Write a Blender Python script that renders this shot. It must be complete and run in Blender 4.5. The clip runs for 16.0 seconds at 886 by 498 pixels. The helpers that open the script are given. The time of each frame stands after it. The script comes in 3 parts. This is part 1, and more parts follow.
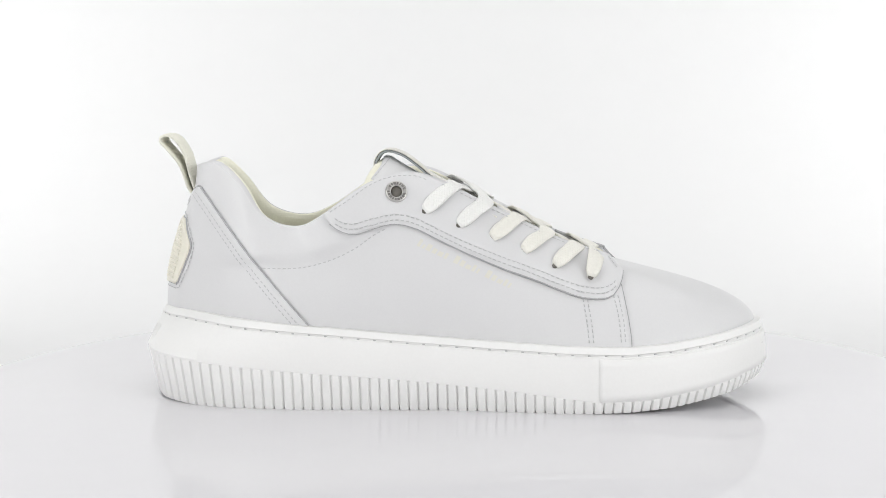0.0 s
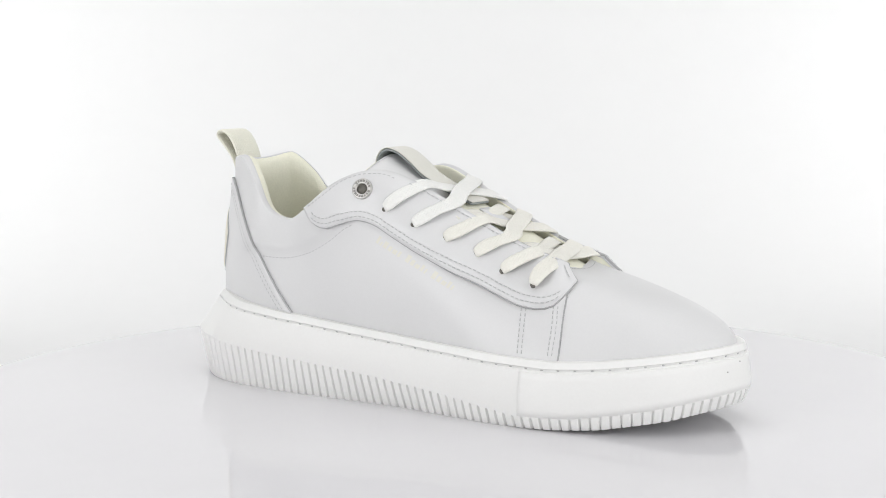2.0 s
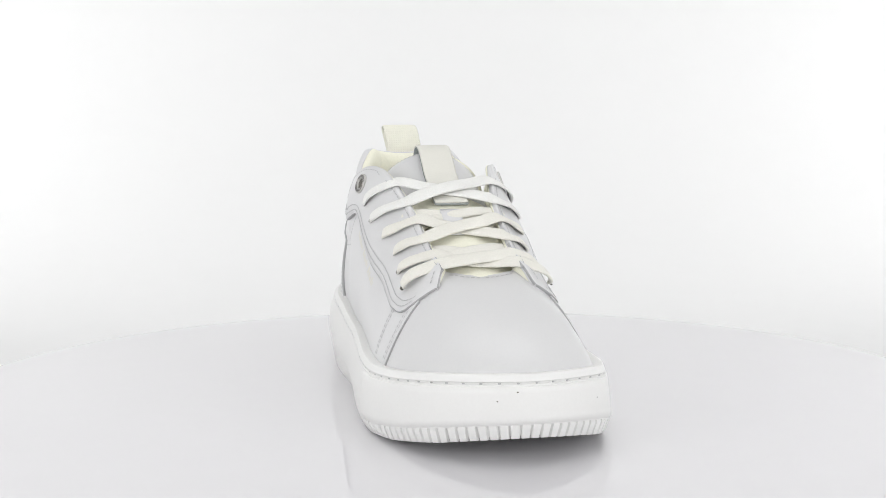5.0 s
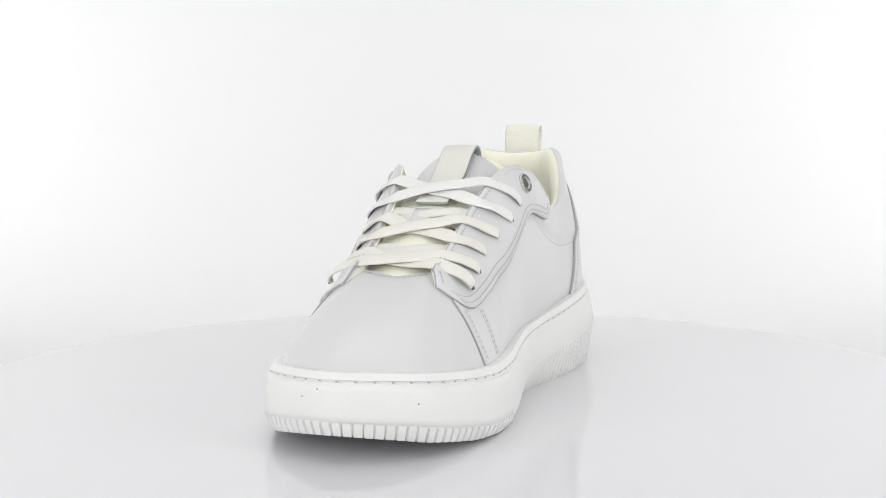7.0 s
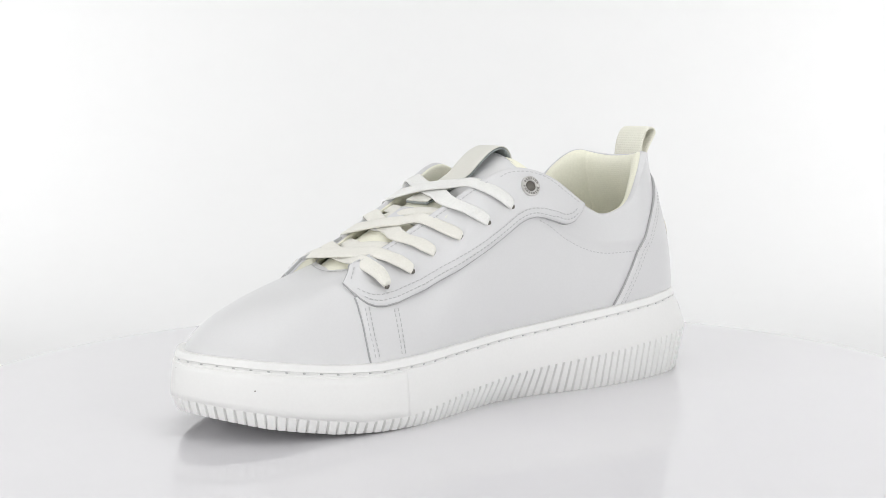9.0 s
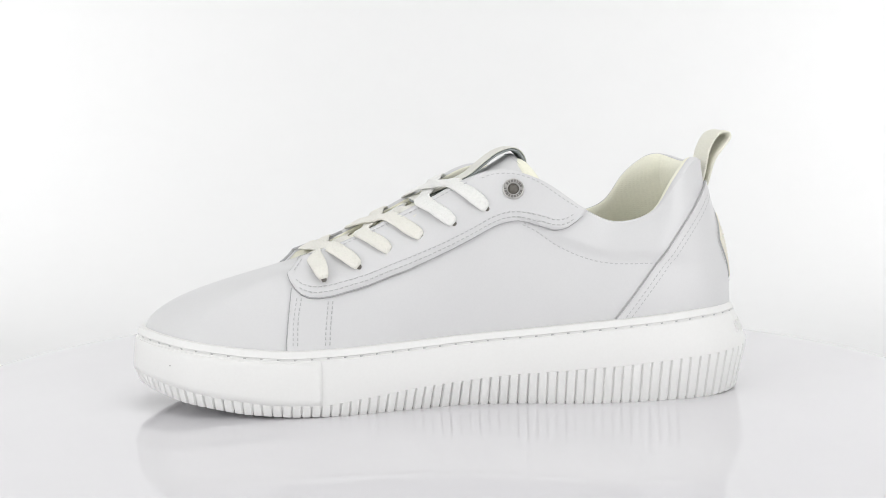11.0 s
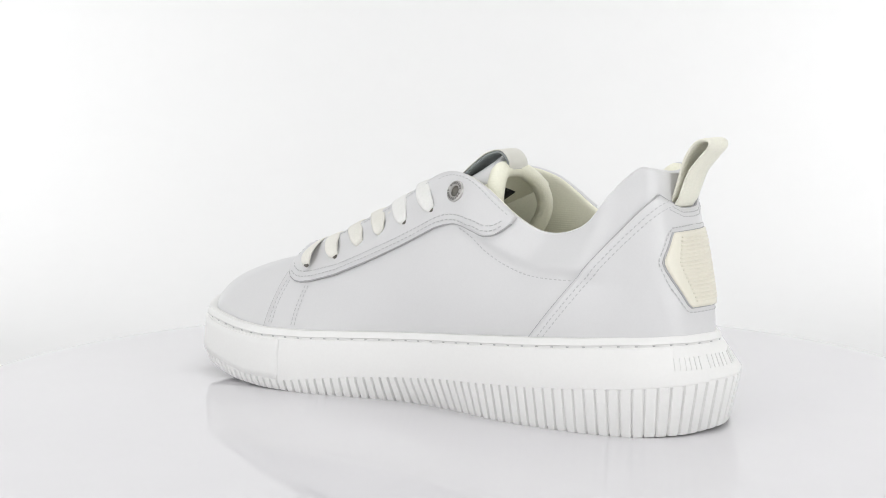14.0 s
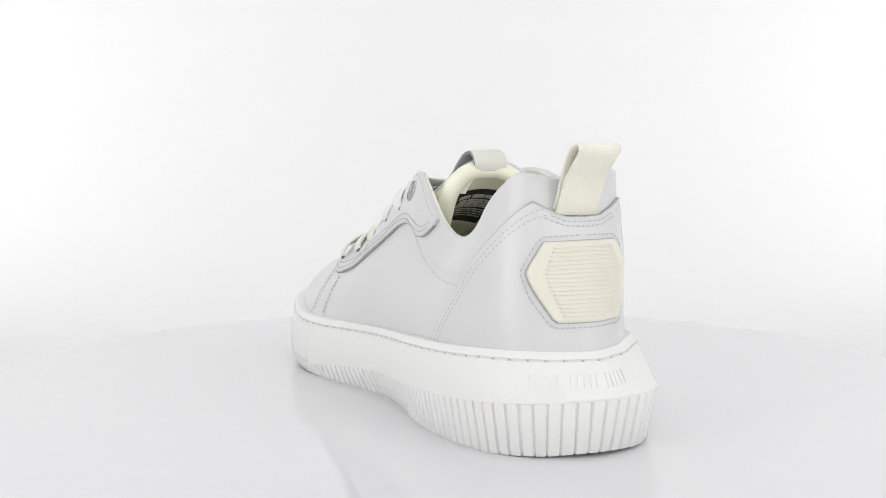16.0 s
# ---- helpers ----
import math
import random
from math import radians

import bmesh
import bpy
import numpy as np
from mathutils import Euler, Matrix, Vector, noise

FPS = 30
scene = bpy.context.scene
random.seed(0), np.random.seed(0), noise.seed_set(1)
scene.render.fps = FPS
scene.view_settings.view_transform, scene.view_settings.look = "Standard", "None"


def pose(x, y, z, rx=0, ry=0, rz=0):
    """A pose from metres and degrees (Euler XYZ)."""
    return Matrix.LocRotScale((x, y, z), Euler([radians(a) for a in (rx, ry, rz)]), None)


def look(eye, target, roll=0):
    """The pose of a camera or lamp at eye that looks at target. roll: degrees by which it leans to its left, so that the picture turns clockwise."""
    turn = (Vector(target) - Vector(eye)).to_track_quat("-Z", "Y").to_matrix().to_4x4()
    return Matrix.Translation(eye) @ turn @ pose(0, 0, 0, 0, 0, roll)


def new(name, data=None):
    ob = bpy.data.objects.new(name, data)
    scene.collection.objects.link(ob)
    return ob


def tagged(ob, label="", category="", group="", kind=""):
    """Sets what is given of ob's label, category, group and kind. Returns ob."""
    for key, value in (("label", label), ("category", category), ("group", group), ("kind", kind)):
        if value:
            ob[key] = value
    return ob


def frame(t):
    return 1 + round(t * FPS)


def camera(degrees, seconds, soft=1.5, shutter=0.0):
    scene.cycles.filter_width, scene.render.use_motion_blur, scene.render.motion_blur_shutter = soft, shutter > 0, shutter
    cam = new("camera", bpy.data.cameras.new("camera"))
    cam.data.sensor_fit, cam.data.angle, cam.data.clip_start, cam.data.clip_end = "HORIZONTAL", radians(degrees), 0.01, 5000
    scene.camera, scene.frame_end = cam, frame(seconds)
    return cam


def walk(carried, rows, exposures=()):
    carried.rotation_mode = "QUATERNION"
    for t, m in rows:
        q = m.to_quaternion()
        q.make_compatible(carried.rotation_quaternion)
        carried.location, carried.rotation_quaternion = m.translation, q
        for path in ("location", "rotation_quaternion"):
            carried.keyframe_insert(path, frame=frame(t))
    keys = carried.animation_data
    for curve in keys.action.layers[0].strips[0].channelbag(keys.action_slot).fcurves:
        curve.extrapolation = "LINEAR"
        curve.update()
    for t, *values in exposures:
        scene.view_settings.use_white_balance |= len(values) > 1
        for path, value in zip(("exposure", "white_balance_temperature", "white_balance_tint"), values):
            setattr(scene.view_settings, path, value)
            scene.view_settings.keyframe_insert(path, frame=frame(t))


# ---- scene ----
cam = camera(33.254, 16.0, soft=0.8)

# ---- camera: stands still in front of the turntable ----
EYE = Vector((-0.00411, -0.74, 0.1554))
PITCH = radians(6.441)
AIM = EYE + Vector((0, math.cos(PITCH), -math.sin(PITCH)))
walk(cam, [(0, look(EYE, AIM, -0.233)), (16, look(EYE, AIM, -0.233))])

SPIN = -15.207      # degrees a second, turntable
YAW0 = -2.2          # the shoe's own turn on the platter
SHOE_OFF = -0.0022   # the shoe's offset from the spindle

# ---- light: white light tent, five unseen softboxes; the front pair is added fill ----
world = bpy.data.worlds.new("studio_world")
scene.world = world
world.use_nodes = True
world.node_tree.nodes["Background"].inputs["Color"].default_value = (0.95, 0.97, 1.0, 1)
world.node_tree.nodes["Background"].inputs["Strength"].default_value = 0.3
scene.view_settings.exposure = -0.03


def softbox(name, eye, target, sx, sy, watts, color=(1, 1, 1)):
    data = bpy.data.lights.new(name, "AREA")
    data.shape, data.size, data.size_y, data.energy, data.color = "RECTANGLE", sx, sy, watts, color
    ob = new(name, data)
    ob.matrix_world = look(eye, target)
    return ob


softbox("softbox_top", (0, -0.05, 1.25), (0, 0.05, 0), 1.5, 1.3, 4.38)
softbox("softbox_front_fill", (-0.98, -0.84, 0.36), (0, 0, 0.05), 0.7, 0.75, 5.1)
softbox("softbox_front_fill", (0.98, -0.84, 0.36), (0, 0, 0.05), 0.7, 0.75, 5.1)
softbox("softbox_backdrop", (-0.80, 0.60, 0.50), (-0.48, 1.35, 0.22), 0.35, 0.4, 1.95)
softbox("softbox_backdrop", (0.80, 0.60, 0.50), (0.48, 1.35, 0.22), 0.35, 0.4, 1.95)


# ---- materials ----
def material(name, color, rough, var=0.03, scale=400, bump=0.15, dist=0.0003, coarse=30, metal=0.0, spec=0.5, sheen=0.0):
    """A surface with colour variation at two scales and fine relief."""
    m = bpy.data.materials.new(name)
    m.use_nodes = True
    nt = m.node_tree
    bsdf = nt.nodes["Principled BSDF"]
    tc = nt.nodes.new("ShaderNodeTexCoord")
    fine = nt.nodes.new("ShaderNodeTexNoise")
    fine.inputs["Scale"].default_value, fine.inputs["Detail"].default_value = scale, 5
    big = nt.nodes.new("ShaderNodeTexNoise")
    big.inputs["Scale"].default_value, big.inputs["Detail"].default_value = coarse, 3
    nt.links.new(tc.outputs["Object"], fine.inputs["Vector"])
    nt.links.new(tc.outputs["Object"], big.inputs["Vector"])
    mix = nt.nodes.new("ShaderNodeMath")
    mix.operation = "ADD"
    nt.links.new(fine.outputs["Fac"], mix.inputs[0])
    nt.links.new(big.outputs["Fac"], mix.inputs[1])
    ramp = nt.nodes.new("ShaderNodeMapRange")
    ramp.inputs["From Min"].default_value, ramp.inputs["From Max"].default_value = 0.6, 1.4
    ramp.inputs["To Min"].default_value, ramp.inputs["To Max"].default_value = 1 - var, 1 + var
    nt.links.new(mix.outputs[0], ramp.inputs["Value"])
    col = nt.nodes.new("ShaderNodeVectorMath")
    col.operation = "SCALE"
    col.inputs[0].default_value = color
    nt.links.new(ramp.outputs[0], col.inputs["Scale"])
    nt.links.new(col.outputs[0], bsdf.inputs["Base Color"])
    bsdf.inputs["Roughness"].default_value = rough
    bsdf.inputs["Metallic"].default_value = metal
    bsdf.inputs["Specular IOR Level"].default_value = spec
    bsdf.inputs["Sheen Weight"].default_value = sheen
    if bump:
        b = nt.nodes.new("ShaderNodeBump")
        b.inputs["Strength"].default_value, b.inputs["Distance"].default_value = bump, dist
        nt.links.new(fine.outputs["Fac"], b.inputs["Height"])
        nt.links.new(b.outputs[0], bsdf.inputs["Normal"])
    return m


def woven(name, color, rough, pitch, depth, direction="X", sheen=0.2):
    """A woven or knitted textile: two crossed waves as relief."""
    m = material(name, color, rough, 0.05, 900, 0.0, 0, 60, sheen=sheen)
    nt = m.node_tree
    bsdf = nt.nodes["Principled BSDF"]
    tc = nt.nodes.new("ShaderNodeTexCoord")
    outs = []
    for axis in direction:
        wv = nt.nodes.new("ShaderNodeTexWave")
        wv.bands_direction = axis
        wv.inputs["Scale"].default_value = 0.314 / pitch
        wv.inputs["Distortion"].default_value = 0.6
        wv.inputs["Detail Scale"].default_value = 3
        nt.links.new(tc.outputs["Object"], wv.inputs["Vector"])
        outs.append(wv.outputs["Fac"])
    height = outs[0]
    for o in outs[1:]:
        mul = nt.nodes.new("ShaderNodeMath")
        mul.operation = "MULTIPLY"
        nt.links.new(height, mul.inputs[0])
        nt.links.new(o, mul.inputs[1])
        height = mul.outputs[0]
    b = nt.nodes.new("ShaderNodeBump")
    b.inputs["Strength"].default_value, b.inputs["Distance"].default_value = 0.6, depth
    nt.links.new(height, b.inputs["Height"])
    nt.links.new(b.outputs[0], bsdf.inputs["Normal"])
    return m


LEATHER = material("white_leather", (0.725, 0.724, 0.73), 0.32, 0.015, 900, 0.12, 0.0002, 25)
RUBBER = material("white_rubber", (0.875, 0.873, 0.86), 0.5, 0.015, 700, 0.1, 0.0002, 18)
CREAM_RUBBER = material("cream_rubber", (0.84, 0.81, 0.70), 0.4, 0.02, 500, 0.1, 0.0002, 40)
LINING = woven("cream_mesh_lining", (0.93, 0.92, 0.775), 0.85, 0.0011, 0.0001, "YZ")
LACE_CREAM = woven("cream_lace", (0.85, 0.835, 0.77), 0.8, 0.0012, 0.0002, "XY")
LACE = woven("off_white_lace", (0.88, 0.88, 0.855), 0.8, 0.0012, 0.00025, "XY")
WEBBING = woven("cream_webbing", (0.87, 0.86, 0.75), 0.75, 0.0013, 0.00022, "YZ")
# pale thread painted grey: the shade of its sunk holes is in the colour
STITCH_SHADE = material("stitch_shade", (0.57, 0.57, 0.575), 0.7, 0.04, 800, 0)
EDGE = material("grey_cut_edge", (0.46, 0.46, 0.465), 0.8, 0.1, 600, 0.3, 0.0002)
RAW_EDGE = material("cut_leather_edge", (0.34, 0.37, 0.37), 0.8, 0.12, 900, 0.4, 0.0003)
TAB = material("ivory_tab_leather", (0.76, 0.75, 0.69), 0.45, 0.02, 900, 0.1, 0.0002)
PRINT = material("faint_cream_print", (0.75, 0.735, 0.665), 0.45, 0.03, 300, 0)
STEEL = material("brushed_steel", (0.55, 0.54, 0.52), 0.28, 0.12, 800, 0.25, 0.0002, 200, metal=1.0)
ENGRAVED = material("engraved_steel", (0.26, 0.25, 0.24), 0.45, 0.1, 500, 0, metal=0.8)
# dark colour painted for the shade inside holes; dirt specks use it too
SHADE_AND_DIRT = material("hole_shade_and_dirt", (0.16, 0.15, 0.13), 0.6, 0.1, 300, 0)
BLACK = material("black_label", (0.02, 0.02, 0.022), 0.6, 0.1, 600, 0.1)
LABEL_INK = material("white_label_ink", (0.45, 0.45, 0.44), 0.6, 0.05, 500, 0)
ACRYLIC = material("white_acrylic", (0.79, 0.780, 0.804), 0.035, 0.008, 60, 0.0, 0, 8, spec=0.85)
TENT = material("white_tent_fabric", (0.869, 0.87, 0.870), 0.9, 0.006, 40, 0.0, 0, 3)


# ---- mesh helpers ----
def part(name, verts, faces, mat, parent, label="", smooth=True):
    me = bpy.data.meshes.new(name)
    me.from_pydata([tuple(v) for v in verts], [], faces)
    me.update()
    bm = bmesh.new()
    bm.from_mesh(me)
    bmesh.ops.recalc_face_normals(bm, faces=bm.faces)
    bm.to_mesh(me)
    bm.free()
    if smooth:
        me.polygons.foreach_set("use_smooth", [True] * len(me.polygons))
    me.materials.append(mat)
    ob = new(name, me)
    ob.parent = parent
    if label:
        tagged(ob, label)
    return ob


def grid_faces(rows, cols, wrap=False, base=0):
    n = cols if wrap else cols - 1
    return [(base + r * cols + c, base + r * cols + (c + 1) % cols,
             base + (r + 1) * cols + (c + 1) % cols, base + (r + 1) * cols + c)
            for r in range(rows - 1) for c in range(n)]


def catmull(points, per, closed=False):
    """A smooth curve through points; per: steps from one to the next."""
    p = np.array(points, float)
    n = len(p)
    out = []
    last = n if closed else n - 1
    for i in range(last):
        if closed:
            a, b, c, d = p[i - 1], p[i], p[(i + 1) % n], p[(i + 2) % n]
        else:
            b, c = p[i], p[i + 1]
            a = p[i - 1] if i else 2 * b - c
            d = p[i + 2] if i + 2 < n else 2 * c - b
        for k in range(per):
            u = k / per
            out.append(0.5 * (2 * b + (c - a) * u + (2 * a - 5 * b + 4 * c - d) * u * u
                              + (3 * b - a - 3 * c + d) * u ** 3))
    if not closed:
        out.append(p[-1])
    return np.array(out)


def resample(curve, step):
    """Points at even steps of length along a polyline, and their tangents."""
    c = np.array(curve, float)
    seg = np.linalg.norm(np.diff(c, axis=0), axis=1)
    acc = np.concatenate([[0], np.cumsum(seg)])
    n = max(2, int(acc[-1] / step) + 1)
    at = np.linspace(0, acc[-1], n)
    pts = np.stack([np.interp(at, acc, c[:, k]) for k in range(c.shape[1])], 1)
    return pts


def shell(pts, base, mat, name, parent, label=""):
    """A raised panel: grid of outer points over a grid of points on the surface, with a rounded edge and a skirt."""
    pts, base = np.array(pts), np.array(base)
    R, C = pts.shape[:2]
    verts = list(pts.reshape(-1, 3))
    faces = grid_faces(R, C)
    loop = [(0, c) for c in range(C)] + [(r, C - 1) for r in range(1, R)] + \
           [(R - 1, c) for c in range(C - 2, -1, -1)] + [(r, 0) for r in range(R - 2, 0, -1)]
    prev = [r * C + c for r, c in loop]
    for f, out in ((0.75, 0.0002), (0.0, 0.0003)):
        start = len(verts)
        for r, c in loop:
            rr, cc = min(max(r, 1), R - 2), min(max(c, 1), C - 2)
            away = pts[r, c] - pts[rr, cc]
            away = away / (np.linalg.norm(away) + 1e-9)
            verts.append(base[r, c] + (pts[r, c] - base[r, c]) * f + away * out)
        ids = list(range(start, len(verts)))
        n = len(ids)
        faces += [(prev[i], prev[(i + 1) % n], ids[(i + 1) % n], ids[i]) for i in range(n)]
        prev = ids
    return part(name, verts, faces, mat, parent, label)


def ribbon(path, ups, width, thick, mat, name, parent, label="", taper=None):
    """A flat band with rounded edges along a path; ups: its face normals."""
    path, ups = np.array(path), np.array(ups)
    n = len(path)
    tan = np.gradient(path, axis=0)
    tan /= np.linalg.norm(tan, axis=1)[:, None] + 1e-12
    ups = ups - (ups * tan).sum(1)[:, None] * tan
    ups /= np.linalg.norm(ups, axis=1)[:, None] + 1e-12
    side = np.cross(tan, ups)
    w = np.full(n, width) if taper is None else np.array(taper)
    prof = [(-0.5, 0), (-0.46, 0.38), (-0.3, 0.5), (0, 0.56), (0.3, 0.5), (0.46, 0.38), (0.5, 0),
            (0.46, -0.38), (0.3, -0.5), (0, -0.5), (-0.3, -0.5), (-0.46, -0.38)]
    verts, K = [], len(prof)
    for i in range(n):
        for a, b in prof:
            verts.append(path[i] + side[i] * a * w[i] + ups[i] * b * thick)
    faces = grid_faces(n, K, wrap=True)
    faces += [tuple(range(K)), tuple(range((n - 1) * K, n * K))]
    return part(name, verts, faces, mat, parent, label)


def dashes(lines, length, gap, width, height, name, parent, mat, label="", first=None):
    """Stitches: short rounded bars laid along lines of (point, normal)."""
    verts, faces = [], []
    for pts, nor in lines:
        pts, nor = np.array(pts), np.array(nor)
        seg = np.concatenate([[0], np.cumsum(np.linalg.norm(np.diff(pts, axis=0), axis=1))])
        d = gap if first is None else first
        while d + length < seg[-1]:
            a = np.array([np.interp(d, seg, pts[:, k]) for k in range(3)])
            b = np.array([np.interp(d + length, seg, pts[:, k]) for k in range(3)])
            m = (a + b) / 2
            nn = np.array([np.interp(d + length / 2, seg, nor[:, k]) for k in range(3)])
            nn /= np.linalg.norm(nn)
            t = (b - a) / np.linalg.norm(b - a)
            s = np.cross(nn, t)
            k = len(verts)
            verts += [a - nn * 0.0003, a + s * width / 2, a + t * length * 0.15 + nn * height, a - s * width / 2,
                      b - nn * 0.0003, b + s * width / 2, b - t * length * 0.15 + nn * height, b - s * width / 2]
            faces += [(k, k + 1, k + 2), (k, k + 2, k + 3), (k + 4, k + 6, k + 5), (k + 4, k + 7, k + 6),
                      (k + 1, k + 5, k + 6, k + 2), (k + 3, k + 2, k + 6, k + 7)]
            d += length + gap
    return part(name, verts, faces, mat, parent, label)


# ---- the studio ----
def studio():
    """Tent: floor sheet, swept backdrop, side walls, roof and the wall behind the camera."""
    w, back, front, top, r, low = 1.25, 1.35, -1.35, 1.4, 0.8, -0.06
    prof = [(front, low), (0.0, low), (back - r, low)]
    prof += [(back - r + r * math.sin(a), low + r - r * math.cos(a)) for a in np.linspace(0.08, math.pi / 2, 20)]
    prof += [(back, 1.0), (back, top)]
    n = len(prof)
    xs = np.linspace(-w, w, 9)
    verts = [(x, y, z) for x in xs for y, z in prof]
    ob = part("backdrop", verts, grid_faces(len(xs), n), TENT, None)
    tagged(ob, "seamless white sweep backdrop behind the turntable", "backdrop", kind="structure")
    for name, v in (("wall_west", [(-w, front, low), (-w, back, low), (-w, back, top), (-w, front, top)]),
                    ("wall_east", [(w, front, low), (w, back, low), (w, back, top), (w, front, top)]),
                    ("wall_south", [(-w, front, low), (w, front, low), (w, front, top), (-w, front, top)]),
                    ("ceiling", [(-w, front, top), (w, front, top), (w, back, top), (-w, back, top)])):
        mid = Vector((0, 0, 0.6))
        c = sum((Vector(p) for p in v), Vector()) / 4
        ax = max(range(3), key=lambda k: abs((c - mid)[k]))
        off = Vector()
        off[ax] = 0.02 if (c - mid)[ax] > 0 else -0.02
        vv = [Vector(p) for p in v] + [Vector(p) + off for p in v]
        f = [(0, 1, 2, 3), (4, 5, 6, 7), (0, 1, 5, 4), (1, 2, 6, 5), (2, 3, 7, 6), (3, 0, 4, 7)]
        tagged(part(name, vv, f, TENT, None, smooth=False), "white diffusing fabric of the photo tent",
               "tent wall", kind="structure")


def make_turntable():
    root = new("turntable")
    tagged(root, "round glossy white acrylic turntable under the shoe", "turntable")
    N, R = 160, 0.262
    prof = [(0.0, 0.0), (R - 0.003, 0.0), (R - 0.0008, -0.0008), (R, -0.003), (R, -0.009), (R - 0.002, -0.011), (0.0, -0.011)]
    verts = [(0, 0, 0)]
    faces = []
    rings = prof[1:-1]
    for r, z in rings:
        verts += [(r * math.cos(a), r * math.sin(a), z) for a in np.linspace(0, 2 * math.pi, N, endpoint=False)]
    faces += [(0, 1 + i, 1 + (i + 1) % N) for i in range(N)]
    faces += grid_faces(len(rings), N, wrap=True, base=1)
    verts.append((0, 0, -0.011))
    e = len(verts) - 1
    faces += [(e, 1 + (len(rings) - 1) * N + (i + 1) % N, 1 + (len(rings) - 1) * N + i) for i in range(N)]
    ob = part("platter", verts, faces, ACRYLIC, root)
    for p in ob.data.polygons:
        p.use_smooth = len(p.vertices) == 4
    verts, faces = [], []
    for r, z in ((0.0, -0.0115), (0.14, -0.0115), (0.15, -0.02), (0.15, -0.06), (0.0, -0.06)):
        verts += [(max(r, 1e-4) * math.cos(a), max(r, 1e-4) * math.sin(a), z) for a in np.linspace(0, 2 * math.pi, 64, endpoint=False)]
    part("base", verts, grid_faces(5, 64, wrap=True), RUBBER, root)
    return root


# ---- the shoe: sole and upper share stations from heel (0) to toe (14) ----
mm = 0.001
# x, y outer side, y inner side, lip inset, top x, top y, top z, k1, out1, k2, k3
STATIONS = [
    (-154.0, 3, 3, 10, -126, 1, 114, 0.45, 0, 0.05, 0.30),
    (-151.3, -10, 16, 10.3, -125, 11, 114.6, 0.45, 0, 0.08, 0.30),
    (-144, -25, 32, 11, -121, 20.5, 116, 0.45, 0.5, 0.12, 0.30),
    (-128, -38, 45, 11, -112, 25, 115.8, 0.45, 1, 0.18, 0.30),
    (-105.5, -46, 51, 9.8, -100, 30.5, 106.0, 0.45, 1, 0.22, 0.30),
    (-78, -49, 52.5, 8, -89, 33.5, 91.2, 0.45, 2, 0.25, 0.30),
    (-50, -50, 51, 7, -74, 35, 86.5, 0.45, 3, 0.25, 0.30),
    (-22, -50.5, 47, 6, -60, 37.5, 92.5, 0.45, 3, 0.28, 0.30),
    (5, -51, 45.5, 6, -37, 35, 108, 0.45, 3, 0.36, 0.25),
    (32, -53, 49, 6, -15, 27.5, 111.5, 0.42, 2, 0.38, 0.24),
    (58, -55, 53.5, 6, 15, 21, 97.5, 0.40, 1, 0.31, 0.28),
    (84, -54.5, 54.5, 6, 45, 18.8, 82.5, 0.40, 0.5, 0.33, 0.28),
    (110, -48, 49.5, 5.5, 68, 17.5, 71, 0.42, 0, 0.43, 0.26),
    (138.3, -32.5, 36.2, 4.8, 72.5, 11, 68.8, 0.42, 0, 0.55, 0.24),
    (156.7, 1, 1, 4.0, 73.5, 0, 67.6, 0.45, 0, 0.58, 0.24),
]
INNER_INSET = [0, -1.0, -2.5, -3.5, -2.5, -1.5, 0, -1.5, -2, -1, 0, 0, 0, 0, 0]   # the inner wall stands nearer the lip at the heel
OUTER_INSET = [0, 2.0, 4.0, 4.5, 2.0, -1.0, 0, 0, 0, 0, 0, 0, 0, 0, 0]
LEAN = [0, 0, 0, 0, 0, 0, 0, 0, 0.05, 0.12, 0.22, 0.26, 0.20, 0.08, 0.0]     # how early the wall leans in over the foot
SOLE_TOP = ([-155, -142, -120, -91, -64, -25, 16, 55, 85, 108, 131, 158], [44, 44.5, 44, 42, 40, 37, 34, 31.8, 31.2, 32.6, 35.4, 38.4])
RIB_TOP = ([-155, -131, -105, -78, -25, 28, 70, 95, 121, 142, 158], [24.5, 22.8, 21, 19, 15.8, 11, 5.8, 6.6, 10.4, 14.8, 18.0])
SPRING = ([-156, -148, -125, 60, 85, 108, 137, 158], [2.0, 0.8, 0.0, 0.0, 0.6, 2.2, 7.0, 12.0])
PER = 14


def loop_stations(rows):
    """The half rows of both sides as one closed loop: heel, outer side, toe, inner side."""
    outer = [(r[0], r[1], -1, *r[3:]) for r in rows]
    inner = [(r[0], r[2], 1, *r[3:]) for r in rows[-2:0:-1]]
    return outer + inner


def sole_top(x):
    return np.interp(x, *SOLE_TOP)


LOOP = loop_stations(STATIONS)
OUT = catmull([(r[0], r[1]) for r in LOOP], PER, closed=True)          # widest line of the sole, in plan
ins_both = [r[3] + d for r, d in zip(STATIONS, OUTER_INSET)] + [r[3] + d for r, d in zip(STATIONS, INNER_INSET)][-2:0:-1]
INSET = catmull([(v,) for v in ins_both], PER, closed=True)[:, 0]
LEANS = catmull([(v,) for v in LEAN + LEAN[-2:0:-1]], PER, closed=True)[:, 0]
NS = len(OUT)
tang = np.roll(OUT, -1, 0) - np.roll(OUT, 1, 0)
tang /= np.linalg.norm(tang, axis=1)[:, None]
NORM = np.stack([tang[:, 1], -tang[:, 0]], 1)                           # outward in plan
if (NORM[0] @ np.array([-1, 0])) < 0:
    NORM = -NORM
INNER_BACK = [0, -0.7, -2.5, -6, -7.5, -6, -3.5, -1, 0, 0, 0, 0, 0, 0, 0]      # the inner topline dips further back
